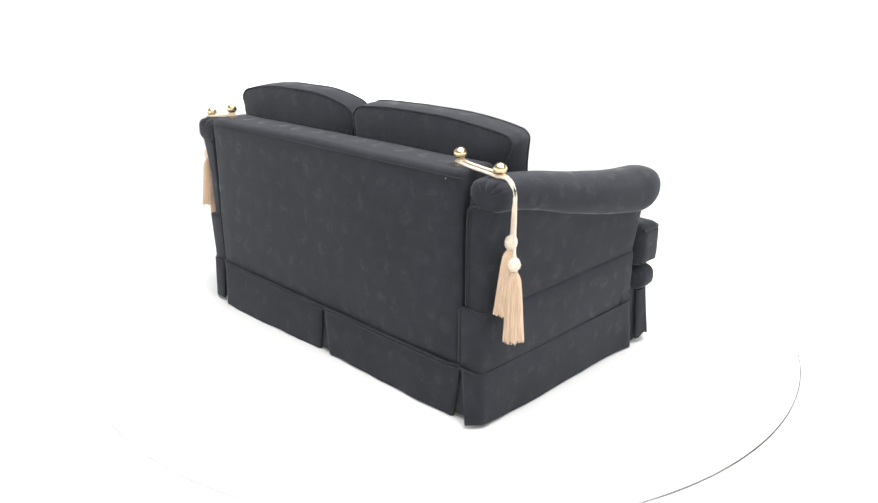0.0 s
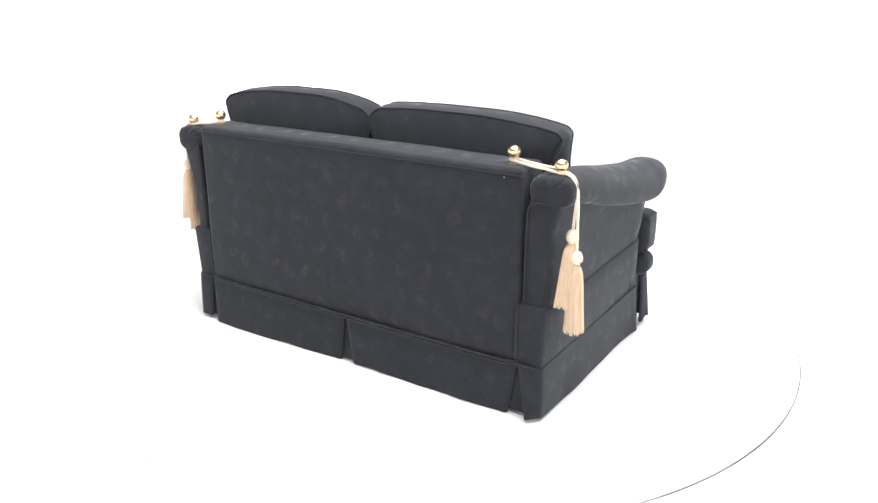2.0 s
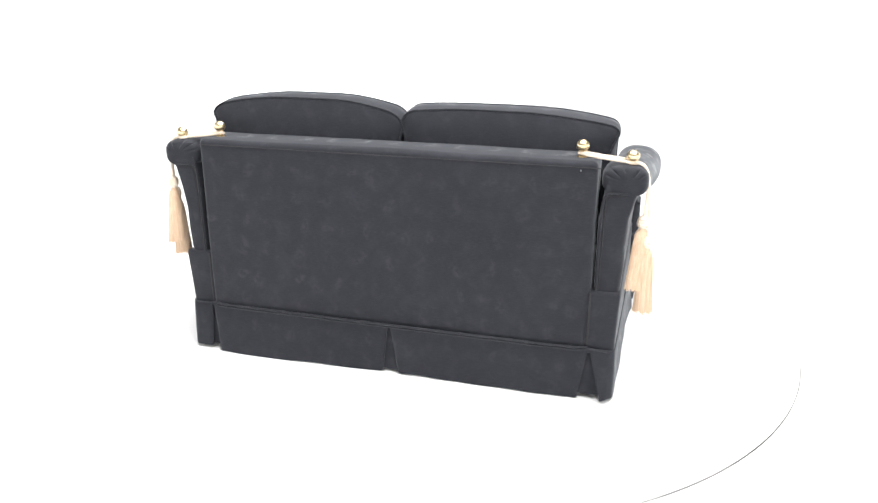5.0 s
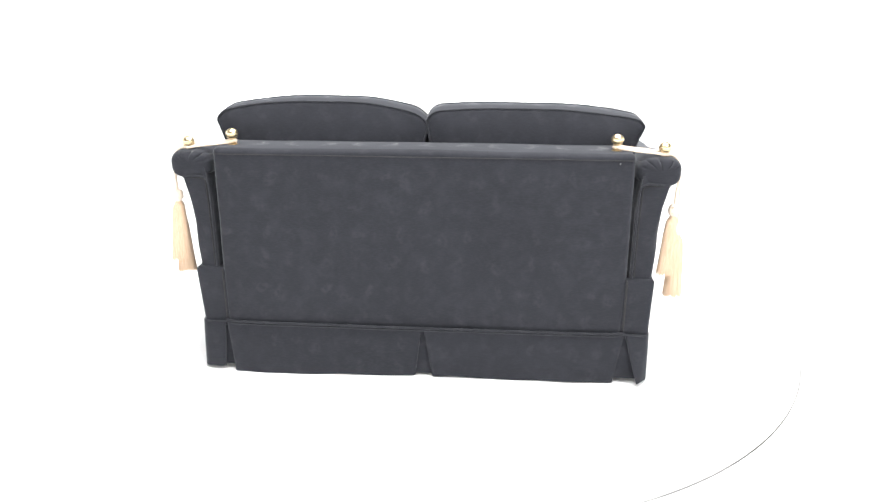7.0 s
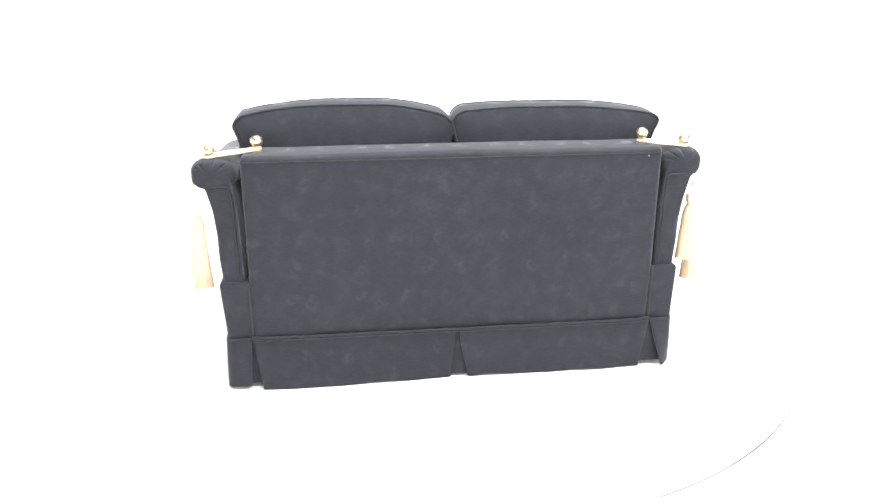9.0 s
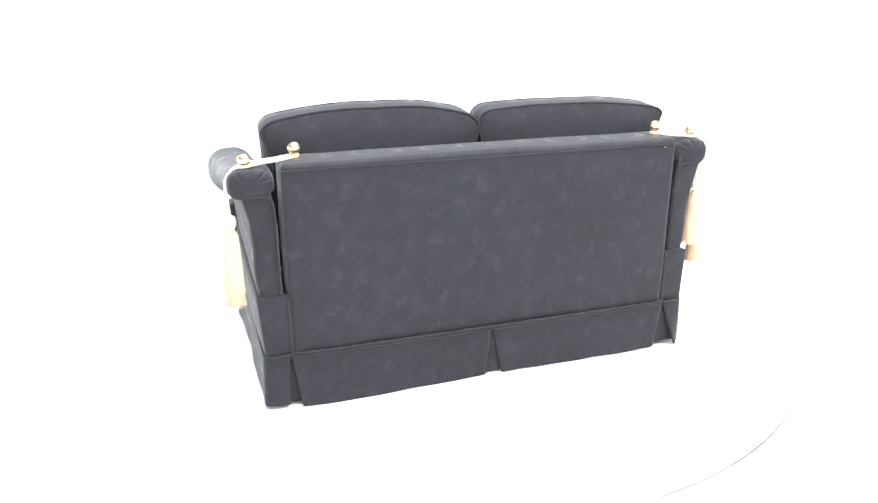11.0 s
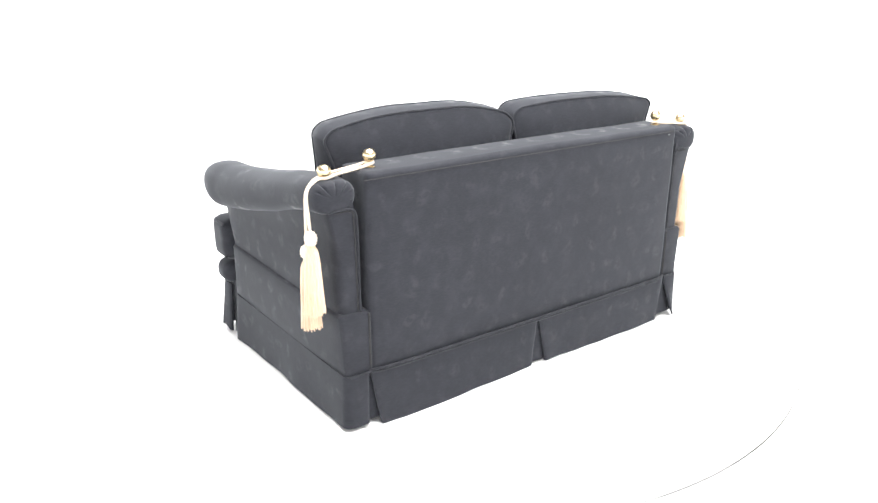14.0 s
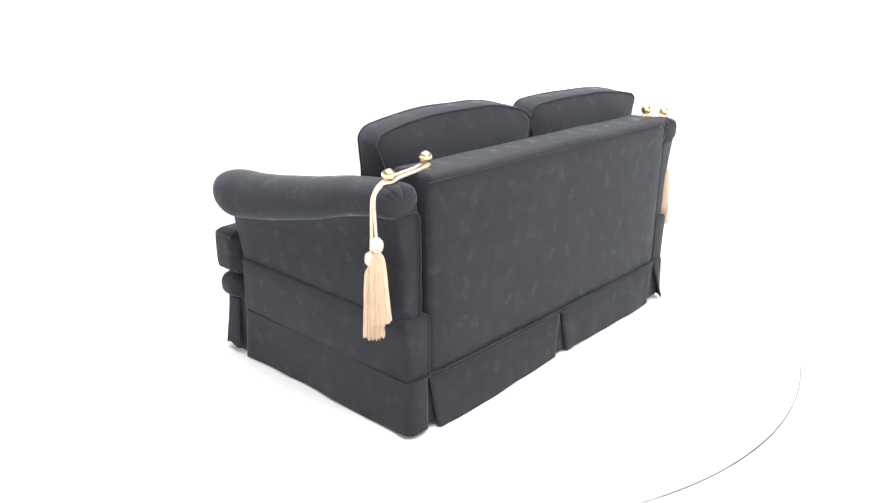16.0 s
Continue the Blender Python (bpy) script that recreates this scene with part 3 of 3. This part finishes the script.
def build_back_cushion(x0, x1, crown, left_z, right_z, y_back, y_front, lean, seed, label):
    base = ((x0 + x1) / 2, (y_back + y_front) / 2, 0.47)
    cushion = thing("back_cushion", base, label, "cushion", "loose back cushions")
    out_left = x0 < -0.5
    line = cushion_outline(x0, x1, 0.47, crown, left_z, right_z, 0.036 if out_left else 0.050, 0.050 if out_left else 0.028)
    cx, cz = (x0 + x1) / 2, 0.70
    def at(px, pz, s, y):
        # the outer side draws in below the top corner, the top rises towards the front
        low = min(1.0, max(0.0, (0.845 - pz) / 0.075))
        edge = (cx - px if out_left else px - cx) / (0.5 * (x1 - x0))
        side = max(0.0, edge - 0.6) / 0.4 - 0.7 * max(0.0, -edge - 0.6) / 0.4
        px += (0.030 if out_left else -0.030) * low * low * (3 - 2 * low) * side * (1 - 0.75 * min(1, max(0, (y - y_back) / (y_front - y_back))))
        p = Vector((cx + (px - cx) * s, y, cz + (pz - cz) * s))
        f = min(1.2, max(0.0, (y - y_back) / (y_front - y_back)))
        p.z += 0.011 * f * min(1.0, max(0.0, (p.z - 0.72) / 0.12))
        p.y += lean * (p.z - 0.78)
        return p + noise.noise_vector(p * 5.0 + Vector((seed, 0, 0))) * 0.006
    rings = []
    for s in (0.02, 0.3, 0.55, 0.75, 0.88, 0.95, 0.985, 1.0):
        rings.append([at(px, pz, s, y_back - 0.022 * (1 - s ** 3) + 0.004 * (s > 0.99)) for px, pz in line])
    for f in (0.15, 0.35, 0.5, 0.65, 0.85):
        rings.append([at(px, pz, 1.0 + 0.017 * math.sin(math.pi * f), y_back + 0.004 + (y_front - y_back - 0.008) * f) for px, pz in line])
    for s in (1.0, 0.985, 0.95, 0.88, 0.75, 0.55, 0.3, 0.02):
        rings.append([at(px, pz, s, y_front + 0.055 * (1 - s ** 3) - 0.004 * (s > 0.99)) for px, pz in line])
    part("cover", loft(rings), FABRIC, cushion)
    for y, thick in ((y_back + 0.001, 0.0038), (y_front - 0.003, 0.0034)):
        path = [at(px, pz, 1.006 if y < y_front - 0.01 else 1.0, y) for px, pz in line]
        part("welt", tube(path + path[:2], thick, 7, False), WELT, cushion, "corded edge of the cushion")
    return cushion


def build_seat_cushion(x0, x1, arm_side, label):
    base = ((x0 + x1) / 2, 0.6, 0.30)
    cushion = thing("seat_cushion", base, label, "cushion", "loose seat cushions")
    body = soft_box(x0, x1, 0.28, 0.972, 0.305, 0.465, 0.028, (0.002, 0.004, 0.016), 10, 0.003, 3, 4)
    if arm_side > 0:
        a, b = x1 - 0.03, 0.790
    else:
        a, b = -0.790, x0 + 0.03
    ear = soft_box(a, b, FRONT + 0.006, 0.972, 0.306, 0.458, 0.030, (0.006, 0.005, 0.004), 6, 0.002, 5, 5)
    part("cover", body, FABRIC, cushion)
    part("front_ear", ear, FABRIC, cushion, "part of the cushion that wraps before the arm")
    xe = b - 0.001 if arm_side > 0 else a + 0.001
    for z in (0.444, 0.322):
        turn = corner(b - 0.036, 0.972 - 0.036, 0.036, 0, math.pi / 2) if arm_side > 0 else corner(a + 0.036, 0.972 - 0.036, 0.036, math.pi, math.pi / 2)
        path = [Vector((xe, 0.848, z)), Vector((xe, 0.88, z))] + [Vector((q[0], q[1], z)) for q in turn] + [Vector((xe - arm_side * 0.2, 0.973, z))]
        part("welt", tube(path, 0.0042, 7), WELT, cushion, "corded edge of the cushion")
    return cushion


# ---------------------------------------------------------------- cords and tassels
def tassel(cord, knot, foot, seed):
    """A turned knot with a flared skirt of silk threads."""
    k, f = Vector(knot), Vector(foot)
    n = 26
    rnd = random.Random(seed)
    axis = (f - k).normalized()
    def ring(d, r, rag=0.0):
        c = k + axis * d
        out = []
        for i in range(n):
            a = 2 * math.pi * i / n
            rr = r * (1 + 0.04 * math.sin(i * 3.7 + seed) * min(1, d / 0.05))
            out.append(c + Vector((math.cos(a) * rr, math.sin(a) * rr * 1.0, 0)) + axis * rag * rnd.uniform(-1, 1))
        return out
    total = (f - k).length
    head = [(-0.021, 0.005), (-0.018, 0.011), (-0.010, 0.0155), (0.0, 0.0165), (0.009, 0.0145), (0.015, 0.011), (0.018, 0.0105)]
    knob = part("knot", loft([ring(d, r) for d, r in head]), CORD, cord, "ivory turned knot of the tassel")
    coil = []
    for s in range(60):
        a = s * 0.42
        d = -0.016 + 0.030 * s / 59
        r = 0.0165 * math.sqrt(max(0.05, 1 - (d / 0.022) ** 2))
        coil.append(k + axis * d + Vector((math.cos(a) * r, math.sin(a) * r, 0)))
    part("binding", tube(coil, 0.0028, 5), CORD, knob)
    prof = [(0.014, 0.0105), (0.022, 0.014), (0.032, 0.0185), (0.055, 0.0215), (0.085, 0.0235), (0.115, 0.0255)]
    prof = [(d * total / 0.16, r) for d, r in prof]
    rings = [ring(d, r) for d, r in prof] + [ring(total - 0.014, 0.0275), ring(total - 0.003, 0.0285, 0.004), ring(total - 0.012, 0.012)]
    skirt = part("fringe", loft(rings), FRINGE, cord, "cream silk fringe of the tassel")
    threads = []
    for i in range(72):
        a = 2 * math.pi * (i + rnd.uniform(-0.3, 0.3)) / 72
        b = a + rnd.uniform(-0.10, 0.10)
        pts = []
        for d, r in prof[1:] + [(total * 0.88, 0.0275), (total + rnd.uniform(-0.004, 0.006), 0.0295)]:
            t = d / total
            ang = a + (b - a) * t
            pts.append(k + axis * d + Vector((math.cos(ang), math.sin(ang), 0)) * (r + 0.0006))
        threads.append(tube(pts, 0.0012, 4))
    part("threads", join(*threads), FRINGE, skirt)


def loop_round(c, z, r, start, turns, k=22):
    return [Vector((c[0] + r * math.cos(start + 2 * math.pi * turns * i / k), c[1] + r * math.sin(start + 2 * math.pi * turns * i / k), z + 0.004 * i / k)) for i in range(k + 1)]


def build_cord(s, inner, outer, knots, feet, drop, label):
    base = (outer[0], outer[1], outer[2])
    cord = thing("tasselled_cord", base, label, "tassel cord", "tasselled cords")
    zi, zo = inner[2], outer[2]
    # two strands from the inner finial to the outer one, round it, and down over the arm
    for k, (dy, dz) in enumerate(((-0.009, 0.0), (0.009, 0.004))):
        pts = [(inner[0], inner[1] + dy, zi + dz), (inner[0] * 0.75 + outer[0] * 0.25, inner[1] + dy * 0.85, zi * 0.72 + zo * 0.28 + dz - 0.002),
               (inner[0] * 0.3 + outer[0] * 0.7, inner[1] + dy * 0.85, zi * 0.25 + zo * 0.75 + dz), (outer[0] - s * 0.004, outer[1] + dy * 1.1, zo + dz)]
        pts += [(x, y + (k - 0.5) * 0.010, z) for x, y, z in drop[:-1]]
        kx, ky, kz = knots[k]
        hang = drop[-1]
        pts += [(hang[0] * 0.8 + kx * 0.2, hang[1] * 0.75 + ky * 0.25 + (k - 0.5) * 0.006, hang[2]), (hang[0] * 0.3 + kx * 0.7, hang[1] * 0.3 + ky * 0.7, (hang[2] + kz) / 2), (kx, ky, kz + 0.016)]
        part("strand", twisted(smooth_path(pts, 8), 0.0046), CORD, cord, "twisted ivory silk cord")
        tassel(cord, knots[k], feet[k], 3 + k + (s > 0) * 5)
    part("loop", twisted(loop_round(inner, zi - 0.001, 0.0105, 0, 1.0), 0.0046), CORD, cord)
    part("loop", twisted(loop_round(outer, zo - 0.002, 0.0115, 0, 1.9, 36), 0.0048), CORD, cord)
    return cord


# ---------------------------------------------------------------- putting it together
studio()
disc = turntable()
sofa = build_sofa()
cushions = [
    build_back_cushion(-0.700, 0.0095, 0.909, 0.868, 0.858, 0.168, 0.254, 0.05, 0, "plump charcoal damask back cushion with corded edges and crowned top"),
    build_back_cushion(0.0045, 0.712, 0.890, 0.880, 0.860, 0.168, 0.256, 0.05, 4, "flatter charcoal damask back cushion with corded edges"),
    build_seat_cushion(-0.672, -0.002, -1, "charcoal damask seat cushion wrapping before the arm"),
    build_seat_cushion(0.002, 0.672, 1, "charcoal damask seat cushion wrapping before the arm"),
]
cords = [
    build_cord(1, (0.614, 0.062, 0.7960), (0.762, 0.062, 0.7775), [(0.808, 0.062, 0.596), (0.826, 0.056, 0.536)],
               [(0.800, 0.050, 0.385), (0.830, 0.060, 0.308)], [(0.784, 0.064, 0.7745), (0.800, 0.064, 0.763), (0.8105, 0.064, 0.738), (0.8145, 0.064, 0.70)],
               "twisted ivory cord with two cream silk tassels, looped round brass finials"),
    build_cord(-1, (-0.618, 0.066, 0.7960), (-0.764, 0.060, 0.7765), [(-0.818, 0.054, 0.612), (-0.825, 0.070, 0.570)],
               [(-0.824, 0.040, 0.398), (-0.822, 0.072, 0.343)], [(-0.787, 0.060, 0.7745), (-0.804, 0.060, 0.763), (-0.8195, 0.060, 0.738), (-0.8225, 0.060, 0.70)],
               "twisted ivory cord with two cream silk tassels, looped round brass finials"),
]


def motions():
    """Everything on the table turns with it about the world's upright axis."""
    times = [0.5 * i for i in range(len(TURN))]
    walk(disc, [(t, pose(0, 0, 0, 0, 0, a)) for t, a in zip(times, TURN)])
    for ob in [sofa] + cushions + cords:
        rows = []
        for t, a in zip(times, TURN):
            rows.append((t, pose(0, 0, 0, 0, 0, a) @ Matrix.Translation(OFFSET + BASES[ob.name])))
        walk(ob, rows)


motions()
